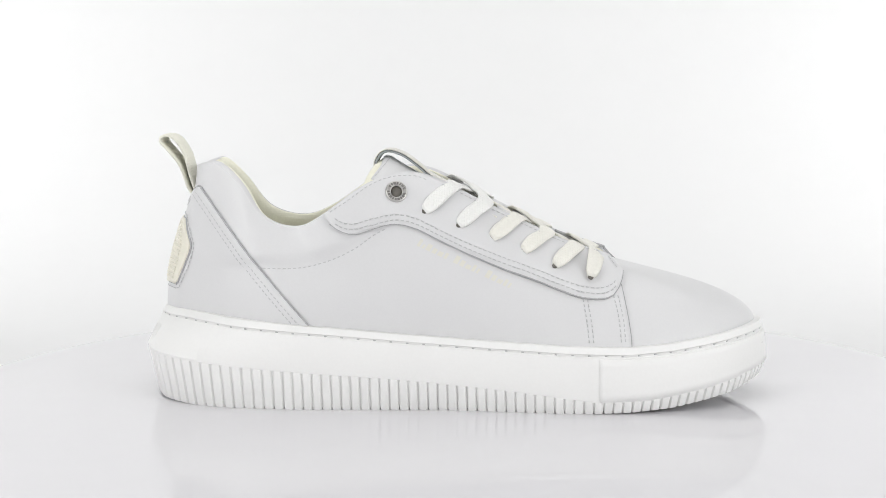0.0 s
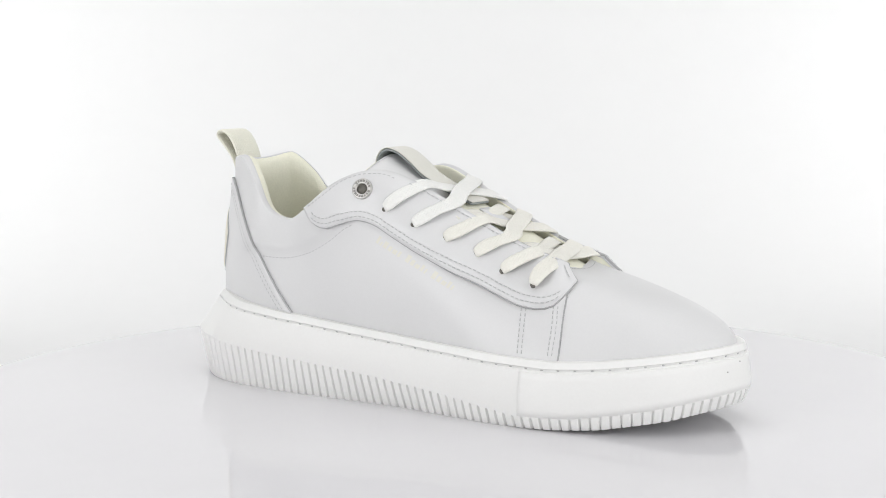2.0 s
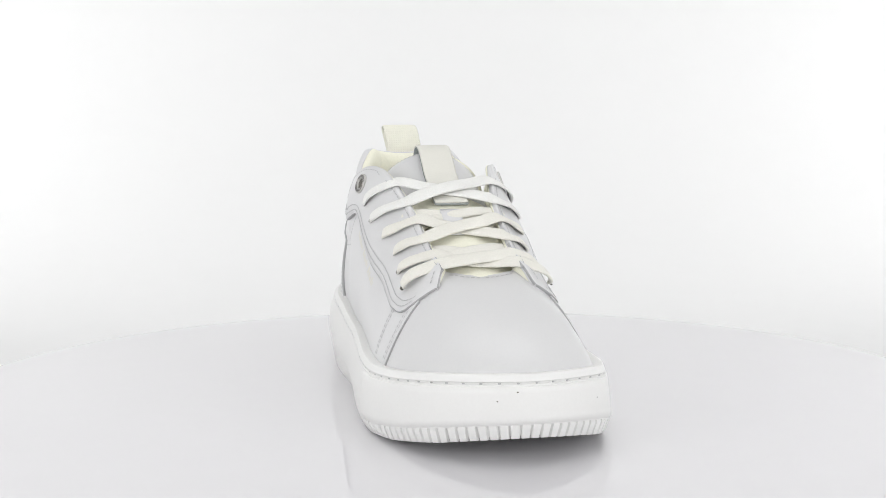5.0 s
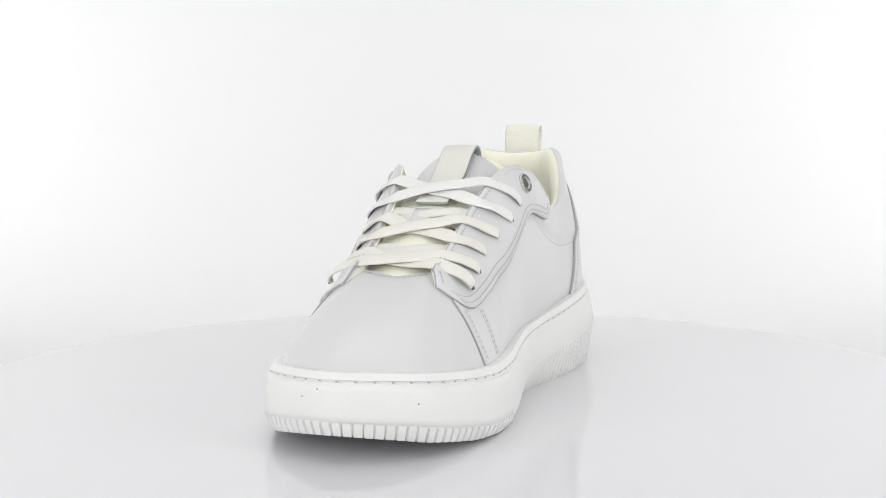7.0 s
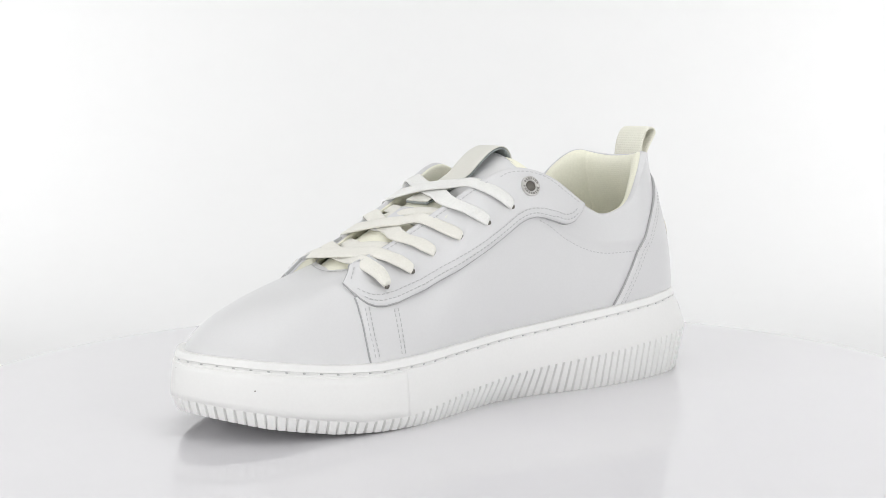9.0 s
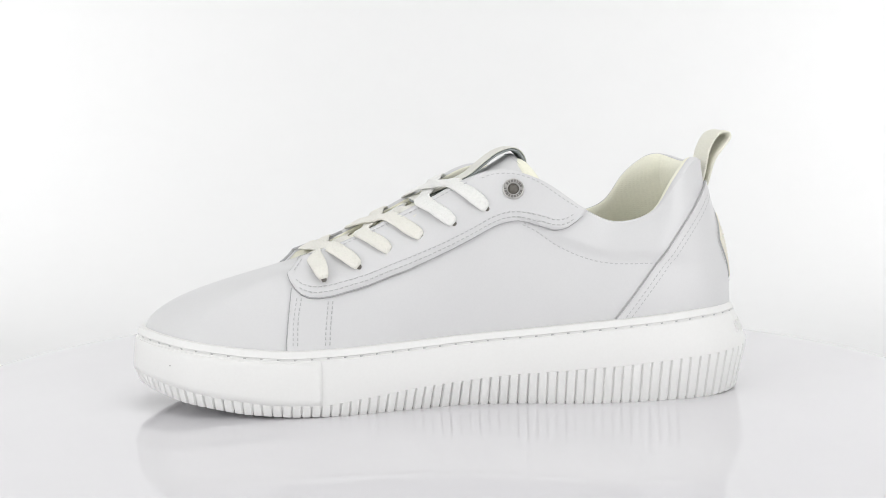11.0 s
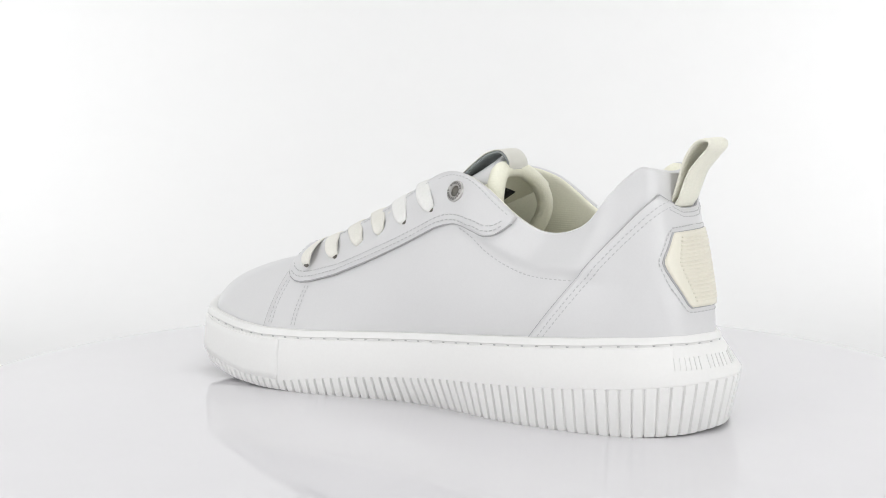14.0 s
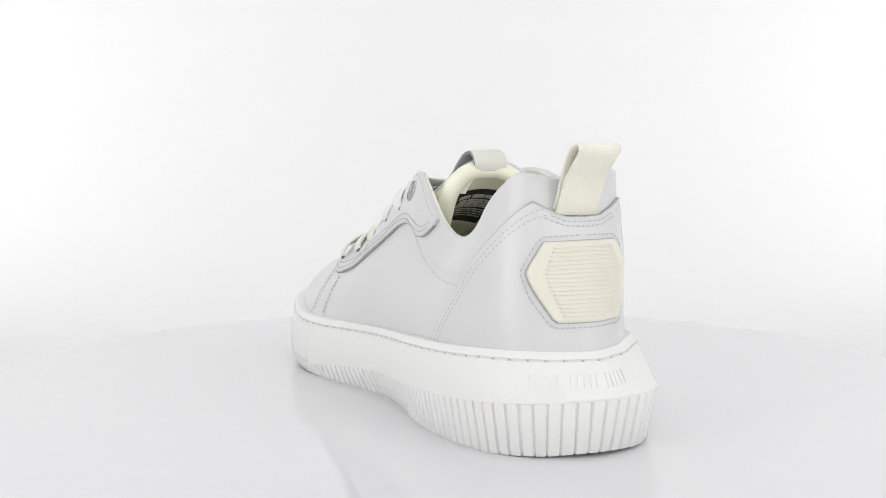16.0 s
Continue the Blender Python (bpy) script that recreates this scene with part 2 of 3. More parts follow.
back_both = [0] * len(STATIONS) + INNER_BACK[-2:0:-1]
SWAY = [0, 0, 0, 0, 0, 0, -0.8, -2.2, -3.0, -3.0, -2.0, -1.2, -0.5, 0, 0]      # the top of the upper leans to the outer side
sway_both = SWAY + SWAY[-2:0:-1]
TOPC = catmull([(r[4] + d, r[5] * r[2] + (0.5 if abs(r[5]) < 30 else 0) - 0.35 * d + w, r[6])
                for r, d, w in zip(LOOP, back_both, sway_both)], PER, closed=True)
CTRL = catmull([r[7:11] for r in LOOP], PER, closed=True)


def upper_point(i, v):
    """The upper's outer skin at loop index i, from the sole (v 0) to the topline (v 1), in millimetres."""
    i %= NS
    b2 = OUT[i] - NORM[i] * (INSET[i] + 1.2)
    B = np.array([b2[0], b2[1], sole_top(OUT[i][0]) - 3.0])
    T = TOPC[i]
    k1, o1, k2, k3 = CTRL[i]
    H = T[2] - B[2]
    away = B[:2] - T[:2]
    P1 = B + np.array([NORM[i][0] * o1, NORM[i][1] * o1, k1 * H]) - np.array([away[0], away[1], 0]) * LEANS[i]
    P2 = T + np.array([away[0] * k2, away[1] * k2, -k3 * H])
    u = 1 - v
    return u ** 3 * B + 3 * u * u * v * P1 + 3 * u * v * v * P2 + v ** 3 * T


NV = 44
GRID = np.array([[upper_point(i, v) for i in range(NS)] for v in np.linspace(0, 1, NV)]) * mm
PUFF = ([-110, -87, -74, -60, -46, -36, -28, -22], [66, 67.5, 67.3, 70.5, 76.5, 83.5, 88, 92])
for a in range(NV):
    for b in range(NS):
        x, y, z = GRID[a, b] / mm
        if -125 < x < -22 and z > 60:
            d = z - np.interp(x, *PUFF)
            f = min(max(d / 7, 0), 1)
            g = min(max((x + 122) / 25, 0), 1) * min(max((-22 - x) / 12, 0), 1) * (1 - (a / (NV - 1)) ** 5)
            GRID[a, b, 1] += math.copysign(2.2 * mm * f * f * (3 - 2 * f) * g, y)
g_s = np.roll(GRID, -1, 1) - np.roll(GRID, 1, 1)
g_v = np.gradient(GRID, axis=0)
GNOR = np.cross(g_s, g_v)
GNOR /= np.linalg.norm(GNOR, axis=2)[:, :, None] + 1e-12
if GNOR[10, 0, 0] > 0:
    GNOR = -GNOR


def surf(i, v):
    """Point and normal of the upper at a fractional loop index and height."""
    i = i % NS
    i0, f = int(i), i - int(i)
    vv = min(max(v, 0), 1) * (NV - 1)
    v0 = min(int(vv), NV - 2)
    g = vv - v0
    a, b = i0 % NS, (i0 + 1) % NS
    p = (GRID[v0, a] * (1 - f) + GRID[v0, b] * f) * (1 - g) + (GRID[v0 + 1, a] * (1 - f) + GRID[v0 + 1, b] * f) * g
    n = (GNOR[v0, a] * (1 - f) + GNOR[v0, b] * f) * (1 - g) + (GNOR[v0 + 1, a] * (1 - f) + GNOR[v0 + 1, b] * f) * g
    return p, n / np.linalg.norm(n)


from mathutils.bvhtree import BVHTree
SKIN = BVHTree.FromPolygons([Vector(p) for p in GRID.reshape(-1, 3)], grid_faces(NV, NS, wrap=True))


def on_side(x, z, side, lift=0.0):
    """The skin at (x, z) millimetres, met from the outer (-1) or inner (1) side."""
    hit = SKIN.ray_cast(Vector((x * mm, side * 0.2, z * mm)), Vector((0, -side, 0)))
    if hit[0] is None:
        near = SKIN.find_nearest(Vector((x * mm, side * 0.03, z * mm)))
        hit = near
    p, n = np.array(hit[0]), np.array(hit[1])
    if n[1] * side < 0:
        n = -n
    return p + n * lift, n


def on_heel(deg, z, lift=0.0):
    """The skin at the heel, met along a level ray towards an upright axis inside it."""
    a = radians(deg)
    c = Vector((-0.098, 0.005, z * mm))
    d = Vector((-math.cos(a), math.sin(a), 0))
    hit = SKIN.ray_cast(c + d * 0.2, -d)
    p, n = np.array(hit[0]), np.array(hit[1])
    if n @ np.array(d) < 0:
        n = -n
    return p + n * lift, n


def side_line(points, side, lift=0.0, step=1.2, per=8):
    """A smooth line over the skin through (x, z) marks."""
    c = resample(catmull(points, per), step)
    got = [on_side(x, z, side, lift) for x, z in c]
    return [g[0] for g in got], [g[1] for g in got]


def v_where(i, test):
    """The height on loop line i at which test(x, z) turns positive."""
    lo, hi = 0.0, 1.0
    for _ in range(22):
        m = (lo + hi) / 2
        p, _n = surf(i, m)
        if test(p[0] / mm, p[2] / mm) > 0:
            hi = m
        else:
            lo = m
    return (lo + hi) / 2


def idx(station, side):
    """Loop index of a (fractional) station on one side."""
    return station * PER if side < 0 else (NS - station * PER)


def make_sole(shoe):
    def ring(inset, zf):
        return [(*((OUT[i] - NORM[i] * inset(i)) * mm), zf(i) * mm) for i in range(NS)]
    bot = lambda i: np.interp(OUT[i][0], *SPRING)
    rt = lambda i: np.interp(OUT[i][0], *RIB_TOP)
    st = lambda i: sole_top(OUT[i][0])
    lower = lambda i: np.interp(OUT[i][0], [-155, -120, -60, 0, 60, 158], [5, 4, 3, 3, 2.2, 1.8])
    waist = lambda i: 3 * math.exp(-((OUT[i][0] + 10) / 40) ** 2) * (1.3 if OUT[i][1] > 0 else 0.7)
    low = lambda i: lower(i) + waist(i)
    cone = lambda i, a, b: INSET[i] * np.interp(OUT[i][0], [-135, -100], [a, b])   # sloped at the heel, upright elsewhere
    rings = [
        ring(lambda i: low(i) + 9, lambda i: bot(i) + 1.1), ring(lambda i: low(i) + 1.0, lambda i: bot(i) + 1.1),
        ring(lambda i: low(i) + 0.85, lambda i: bot(i) + 1.5),
        ring(lambda i: 0.85 + 0.03 * waist(i), lambda i: rt(i) - 0.3),
        ring(lambda i: 0.15, lambda i: rt(i)), ring(lambda i: 0.0, lambda i: rt(i) + 1.0),
        ring(lambda i: cone(i, 0.36, 0.08), lambda i: rt(i) + 0.5 * (st(i) - 5 - rt(i)) + 1),
        ring(lambda i: cone(i, 0.70, 0.32), lambda i: st(i) - 4.6),
        ring(lambda i: cone(i, 0.72, 0.34) + 0.5, lambda i: st(i) - 4.1), ring(lambda i: cone(i, 0.72, 0.34) + 0.5, lambda i: st(i) - 3.5),
        ring(lambda i: cone(i, 0.73, 0.36), lambda i: st(i) - 3.0),
        ring(lambda i: cone(i, 0.88, 0.52), lambda i: st(i) - 0.9), ring(lambda i: cone(i, 0.91, 0.60), lambda i: st(i) - 0.2),
        ring(lambda i: INSET[i] + 0.4, lambda i: st(i)), ring(lambda i: INSET[i] + 2.4, lambda i: st(i) - 0.8),
        ring(lambda i: INSET[i] + 3.0, lambda i: st(i) - 9),
    ]
    verts = [p for r in rings for p in r]
    faces = grid_faces(len(rings), NS, wrap=True)
    faces.append(tuple(range(NS)))
    faces.append(tuple(range((len(rings) - 1) * NS, len(rings) * NS)))
    sole = part("sole", verts, faces, RUBBER, shoe, "thick white rubber cupsole")
    sole.data.set_sharp_from_angle(angle=radians(32))
    # ribs round the lower wall, evenly spaced along it
    acc = np.concatenate([[0], np.cumsum(np.linalg.norm(np.diff(np.vstack([OUT, OUT[:1]]), axis=0), axis=1))])
    starts, d0 = [], 0.0
    while d0 < acc[-1] - 3:
        x = np.interp(d0, acc, np.append(OUT[:, 0], OUT[0, 0]))
        step = np.interp(x, [-155, -125, -70], [6.4, 5.6, 4.62])
        starts.append((d0, step, x))
        d0 += step
    fill = acc[-1] / d0                                               # the last rib meets the first
    starts = [(d * fill, step * fill, x) for d, step, x in starts]
    for d0, step, x in starts:
        ends = []
        for dd in (0.1, step - 0.1):
            fi = np.interp(d0 + dd, acc, np.arange(NS + 1))
            i0 = int(fi) % NS
            f = fi - int(fi)
            j = (i0 + 1) % NS
            c = OUT[i0] * (1 - f) + OUT[j] * f
            n = NORM[i0] * (1 - f) + NORM[j] * f
            ends.append((c, n / np.linalg.norm(n), low(i0) * (1 - f) + low(j) * f))
        verts = []
        for k in range(5):
            for (c, n, l), (c2, n2, l2), narrow, deep in ((ends[0], ends[1], 0.0, 1), (ends[0], ends[1], 0.15, 0), (ends[1], ends[0], 0.15, 0), (ends[1], ends[0], 0.0, 1)):
                c, n, l = c + (c2 - c) * narrow, n + (n2 - n) * narrow, l + (l2 - l) * narrow
                b, t = np.interp(c[0], *SPRING), np.interp(c[0], *RIB_TOP)
                inset, z = ((l + 2.5, b), (l + 0.4, b), (l - 0.1, b + 0.8), (0.05, t - 0.9), (0.35, t + 0.3))[k]
                q = c - n * (inset + (1.15 if deep else 0))
                verts.append((q[0] * mm, q[1] * mm, z * mm))
        faces = [(r * 4 + a, r * 4 + a + 1, r * 4 + a + 5, r * 4 + a + 4) for r in range(4) for a in range(3)]
        faces += [(0, 1, 2, 3), (16, 17, 18, 19)]
        part("rib", verts, faces, RUBBER, sole).data.set_sharp_from_angle(angle=radians(45))
    # smooth toe bumper between the rib line and the welt
    ids = [i for i in range(NS) if OUT[i][0] > 70]
    P, B = [], []
    for h in np.linspace(0, 1, 7):
        rowp, rowb = [], []
        for i in ids:
            z0, z1 = rt(i) + 0.6, st(i) - 5.4
            z = z0 + (z1 - z0) * h
            ins = 0.30 * INSET[i] * h ** 1.6
            q = OUT[i] - NORM[i] * (ins - 0.6)
            rowp.append((q[0] * mm, q[1] * mm, z * mm))
            q = OUT[i] - NORM[i] * (ins + 1.5)
            rowb.append((q[0] * mm, q[1] * mm, z * mm))
        P.append(rowp)
        B.append(rowb)
    shell(P, B, RUBBER, "toe_bumper", sole)
    pts, nor = [], []
    for i in list(range(NS)) + [0]:
        q = OUT[i] - NORM[i] * (cone(i, 0.72, 0.34) + 0.25)
        pts.append((q[0] * mm, q[1] * mm, (st(i) - 3.8) * mm))
        nor.append((NORM[i][0], NORM[i][1], 0))
    dashes([(pts, nor)], 0.0062, 0.0016, 0.0010, 0.0004, "welt_stitching", sole, RUBBER)
    # grey bars paint the shade in the dents between welt stitches
    dashes([(pts, nor)], 0.0012, 0.0066, 0.0006, 0.0002, "stitch_gap_shade", sole, STITCH_SHADE, first=0.0002)
    for x, y, z in ((151.2, -11.6, 27.1), (153.4, -3.3, 31.0), (140.2, 33.0, 24.0)):
        i = min(range(NS), key=lambda k: (OUT[k][0] - x) ** 2 + (OUT[k][1] - y) ** 2)
        c = OUT[i] - NORM[i] * (0.30 * INSET[i] * ((z - rt(i) - 0.6) / (st(i) - 6.0 - rt(i))) ** 1.6 - 0.62)
        vs = [((c[0] + tang[i][0] * 0.35 * math.cos(a)) * mm, (c[1] + tang[i][1] * 0.35 * math.cos(a)) * mm, (z + 0.4 * math.sin(a)) * mm) for a in np.linspace(0, 2 * math.pi, 9, endpoint=False)]
        part("dirt_speck", vs, [tuple(range(9))], SHADE_AND_DIRT, sole)
    # low raised marks round the heel, in three groups
    at = 0
    for group in (6, 5, 5):
        for _ in range(group):
            corners = []
            for d in (at, at + 1.6):
                fi = np.interp(d - 35, acc, np.arange(NS + 1)) if d >= 35 else np.interp(acc[-1] + d - 35, acc, np.arange(NS + 1)) % NS
                k = int(round(fi)) % NS
                f = fi - int(fi)
                j = (int(fi) + 1) % NS
                c = OUT[int(fi) % NS] * (1 - f) + OUT[j] * f
                for zz in (29.8, 35.4):
                    wall = np.interp(zz, [rt(k) + 1, rt(k) + 0.5 * (st(k) - 5 - rt(k)) + 1, st(k) - 4.6], [0, cone(k, 0.36, 0.08), cone(k, 0.70, 0.38)])
                    for o in (-0.8, 0.34):
                        q = c - NORM[k] * (wall - o)
                        corners.append((q[0] * mm, q[1] * mm, zz * mm))
            part("raised_mark", corners, [(1, 3, 7, 5), (0, 2, 3, 1), (4, 5, 7, 6), (0, 1, 5, 4), (2, 6, 7, 3)], RUBBER, sole, smooth=False)
            at += 2.9
        at += 2.6
    return sole


def make_upper(shoe):
    verts = list(GRID.reshape(-1, 3))
    upper = part("upper", verts, grid_faces(NV, NS, wrap=True), LEATHER, shoe, "smooth white leather upper")
    # padded lining that rolls over the topline into the shoe
    rows = []
    thick = catmull([(r,) for r in (9, 9, 9, 8.5, 7.5, 6.5, 5.2, 3.8, 2.4, 1.5, 1.3, 1.3, 1.3, 1.2, 1.2)], PER)[:, 0]
    thick = np.concatenate([thick, thick[-2:0:-1]])[:NS]
    tn = np.roll(TOPC, -1, 0) - np.roll(TOPC, 1, 0)
    tn = np.cross(tn, np.array([0, 0, 1.0]))
    tn /= np.linalg.norm(tn, axis=1)[:, None]
    inward = np.array([n if n @ np.array([-30 - TOPC[i][0], -TOPC[i][1], 0]) > 0 else -n for i, n in enumerate(tn)])
    wrap = catmull([(w,) for w in (0.55, 0.52, 0.48, 0.44, 0.40, 0.38, 0.36, 0.36, 0.36, 0.36, 0.4, 0.4, 0.4, 0.4, 0.4)], PER)[:, 0]
    wrap = np.concatenate([wrap, wrap[-2:0:-1]])[:NS]                 # how far the leather turns in over the padding

    def roll(i, w):
        dz = np.interp(w, [0, 0.12, 0.35, 0.65, 0.9, 1.0], [0, 0.08, 0.12, 0.06, -0.14, -0.5])
        return TOPC[i] + inward[i] * thick[i] * w + np.array([0, 0, thick[i] * dz])
    turned = [np.array([roll(i, wrap[i] * f) for i in range(NS)]) for f in (0, 0.15, 0.35, 0.6, 0.85, 1.0)]
    edge = turned[-1] - np.array([0, 0, 0.5])
    part("collar_edge", np.vstack(turned + [edge]) * mm, grid_faces(7, NS, wrap=True), LEATHER, upper, "leather turned in over the padded collar")
    for f in (0, 0.25, 0.5, 0.75, 1.0):
        rows.append(np.array([roll(i, wrap[i] + (1 - wrap[i]) * f) for i in range(NS)]) - np.array([0, 0, 0.35 if f == 0 else 0]))
    rows.append(np.array([TOPC[i] + inward[i] * thick[i] + np.array([0, 0, -1.2 * thick[i]]) for i in range(NS)]))
    last = rows[-1]
    floor_z = np.array([sole_top(OUT[i][0]) - 2 for i in range(NS)])
    foot = np.array([OUT[i] - NORM[i] * (INSET[i] + 7) for i in range(NS)])
    for f in (0.25, 0.5, 0.75, 1.0):
        r = last.copy()
        r[:, :2] = last[:, :2] * (1 - f) + foot * f
        r[:, 2] = last[:, 2] * (1 - f) + floor_z * f
        rows.append(r)
    verts = np.vstack(rows) * mm
    faces = grid_faces(len(rows), NS, wrap=True)
    part("lining", verts, faces, LINING, shoe, "padded cream mesh lining")
    verts = [(p[0] * mm, p[1] * mm, (z + 0.5) * mm) for p, z in zip(foot, floor_z)]
    part("insole", verts + [(v[0], v[1], v[2] - 0.003) for v in verts],
         [tuple(range(NS)), tuple(range(NS, 2 * NS))] + grid_faces(2, NS, wrap=True), LINING, shoe, "cream insole")
    return upper


EYESTAY_LOW = ([-64, -59, -55, -51, -47, -43, -38, -32, -26, -20, -14, -4, 7, 28, 47, 63, 70, 74.5, 78, 80.6, 82.6, 83.8, 90],
               [94, 91, 88, 85.3, 84.2, 84.4, 86.2, 88.0, 88.8, 88.0, 86, 80.8, 75.5, 66.2, 59, 54.6, 53.6, 53.9, 55.2, 57.4, 60.6, 64.5, 86])
HOLES = [(-11, 94.5), (5, 87.6), (20.1, 81), (35.5, 74.3), (50.5, 67), (67, 60.8)]
HEEL_EDGE = {-1: [(-121, 104.5), (-111, 92), (-91, 67.5), (-66, 39)],
             1: [(-125, 104.5), (-116, 92.5), (-96, 68.5), (-72, 39)]}


def cut_edge(line, inner, parent):
    """The raw grey edge of a leather panel: a thin band just outside it."""
    line, inner = np.array(line), np.array(inner)
    away = line - inner
    away /= np.linalg.norm(away, axis=1)[:, None] + 1e-9
    tan = np.gradient(line, axis=0)
    up = np.cross(tan, away)
    up /= np.linalg.norm(up, axis=1)[:, None] + 1e-9
    mid = np.array([-0.02, 0.0, 0.05])
    up = np.array([u if u @ (l - mid) > 0 else -u for u, l in zip(up, line)])
    ribbon(line + away * 0.00025 - up * 0.0009, away, 0.0013, 0.0006, EDGE, "cut_edge", parent)


def stand_off(s, f):
    """How far the eyestay's front end lifts off the vamp at station s, from its lower edge (f 0) to the throat (f 1)."""
    a = min(max((s - 11.2) / 1.1, 0), 1)
    return 0.0032 * a * a * (3 - 2 * a) * min(1, f * 1.6) ** 1.3


def eyestay_top(s):
    """Share of the way to the throat's edge that the eyestay reaches; its front corner is rounded off."""
    a = min(max((s - 11.66) / 0.82, 0), 1)
    return 0.10 + 0.90 * math.sqrt(1 - a * a)


def make_panels(shoe, upper):
    lines = []
    for side in (-1, 1):
        # eyestay, a little deeper at its front on the outer side
        low = lambda x, drop=1.6 * (side < 0): np.interp(x, *EYESTAY_LOW) - drop * np.interp(x, [45, 60, 78, 84], [0, 1, 1, 0])
        ss = np.concatenate([np.linspace(7.05, 12.0, 96), 11.66 + 0.82 * np.sin(np.linspace(0.44, 0.95, 26))])
        P, B = [], []
        for s in ss:
            i = idx(s, side)
            v0 = v_where(i, lambda x, z: z - low(x))
            rp, rb = [], []
            for f in np.linspace(0, 1, 14):
                p, n = surf(i, v0 + (1 - v0) * f * eyestay_top(s))
                up = stand_off(s, f * eyestay_top(s))
                rp.append(p + n * (0.0018 + up))
                rb.append(p + n * (max(up - 0.0002, 0) - 0.0006))
            P.append(rp)
            B.append(rb)
        shell(P, B, LEATHER, "eyestay_panel", upper)
        F, G = [], []
        for s in np.linspace(11.1, 12.29, 24):
            i = idx(s, side)
            v0 = v_where(i, lambda x, z: z - low(x))
            fs = np.linspace(0.12, 1, 12)
            got = [surf(i, v0 + (1 - v0) * f) for f in fs]
            F.append([p + n * (stand_off(s, f) * 0.9 - 0.0003) for (p, n), f in zip(got, fs)])
            G.append([p - n * 0.0012 for p, n in got])
        shell(F, G, LINING, "tongue_wing", upper, "cream mesh edge of the tongue under the eyestay")
        cut_edge([r[0] for r in P], [r[3] for r in P], upper)
        cut_edge(P[-1], P[-5], upper)
        cut_edge([r[-1] for r in P if r[-1][0] > 0.052], [r[-4] for r in P if r[-1][0] > 0.052], upper)
        # quarter edge over the vamp
        P, B = [], []
        for z in np.linspace(29.5, 58, 16):
            xe = 86 - 3.5 * max(0, (z - 33) / 23) ** 1.3
            rp, rb = [], []
            for f in np.linspace(0, 1, 12):
                p, n = on_side(xe - 46 * f, z, side)
                h = 0.0010 - 0.0013 * f ** 0.6
                rp.append(p + n * h)
                rb.append(p - n * 0.0008)
            P.append(rp)
            B.append(rb)
        shell(P, B, LEATHER, "quarter_panel", upper)
        cut_edge([r[0] for r in P], [r[2] for r in P], upper)
        # stitch lines
        xs = np.linspace(-54, 80, 70)
        for off in (1.8, 4.2):
            lines.append(side_line([(x, low(x) + off) for x in xs], side, 0.0021, per=1))
        lines.append(side_line([(-56.5, 93.5), (-48, 99), (-37, 106.5), (-27, 110), (-17, 110), (-10, 107.5)], side, 0.0018))
        for s0, s1, v, lift in ((9.25, 12.09, 0.94, 0.0021), (12.5, 14, 0.975, 0.0002)):
            got = []
            for q in np.linspace(s0, s1, 70):
                b = v_where(idx(q, side), lambda x, z: z - low(x)) if s1 < 13 else 0
                k = 0.9 * eyestay_top(q) if s1 < 13 else v
                up = stand_off(q, k) if s1 < 13 else 0
                p, n = surf(idx(q, side), b + (1 - b) * k)
                got.append((p + n * (lift + up), n))
            lines.append(([p for p, n in got], [n for p, n in got]))
        v0 = v_where(idx(12.10, side), lambda x, z: z - low(x)) + 0.05
        got = [(*surf(idx(12.10, side), v), stand_off(12.10, (v - v0 + 0.05) / (1.05 - v0)) + 0.0001) for v in np.linspace(v0, v0 + (1 - v0) * 0.5, 9)]
        lines.append(([p + n * (0.0021 + up) for p, n, up in got], [n for p, n, up in got]))
        lines.append(side_line([(-90 if side < 0 else -96, 67.0), (-72, 67.3), (-58, 70.5), (-45, 76.5), (-35, 83.5), (-28, 87)], side))
        for dx in (2.5, 4.6):
            lines.append(side_line([(86 - dx, 32), (85 - dx, 44), (82.5 - dx, 55)], side, 0.0008))
        for dx in (17.5, 19.6):
            lines.append(side_line([(86 - dx, 32), (85 - dx, 42), (83 - dx, 54)], side, 0.0004))
    # heel counter wraps from side to side
    ex = lambda z, side: np.interp(z, [p[1] for p in HEEL_EDGE[side][::-1]], [p[0] for p in HEEL_EDGE[side][::-1]])
    P, B = [], []
    for f in np.linspace(0, 1, 26):
        ends = []
        for side in (-1, 1):
            lo, hi = 0.3, 6.6
            for _ in range(22):
                m = (lo + hi) / 2
                v = v_top(idx(m, side)) * f
                p, _n = surf(idx(m, side), v)
                if p[0] / mm > ex(p[2] / mm, side):
                    hi = m
                else:
                    lo = m
            ends.append(lo * PER)
        rp, rb = [], []
        for k in np.linspace(-ends[0], ends[1], 90):
            i = -k
            p, n = surf(i, v_top(i) * f)
            rp.append(p + n * 0.0016)
            rb.append(p - n * 0.0006)
        P.append(rp)
        B.append(rb)
    for col in (0, -1):
        cut_edge([r[col] for r in P], [r[3 if col == 0 else -4] for r in P], upper)
    top = [(r, c) for r, c in zip(P[-1], P[-4])]
    cut_edge([a for a, b in top], [b for a, b in top], upper)
    counter = shell(P, B, LEATHER, "heel_counter", upper)
    P = np.array(P)
    for side in (-1, 1):
        for off in (3, 5.2):
            lines.append(side_line([(x - off * 0.75, z - off * 0.65) for x, z in HEEL_EDGE[side]], side, 0.0016))
    for back in (1, 2):
        row = 25 - back
        pts = P[row, 18:72]
        nor = np.array([SKIN.find_nearest(Vector(p))[1] for p in pts])
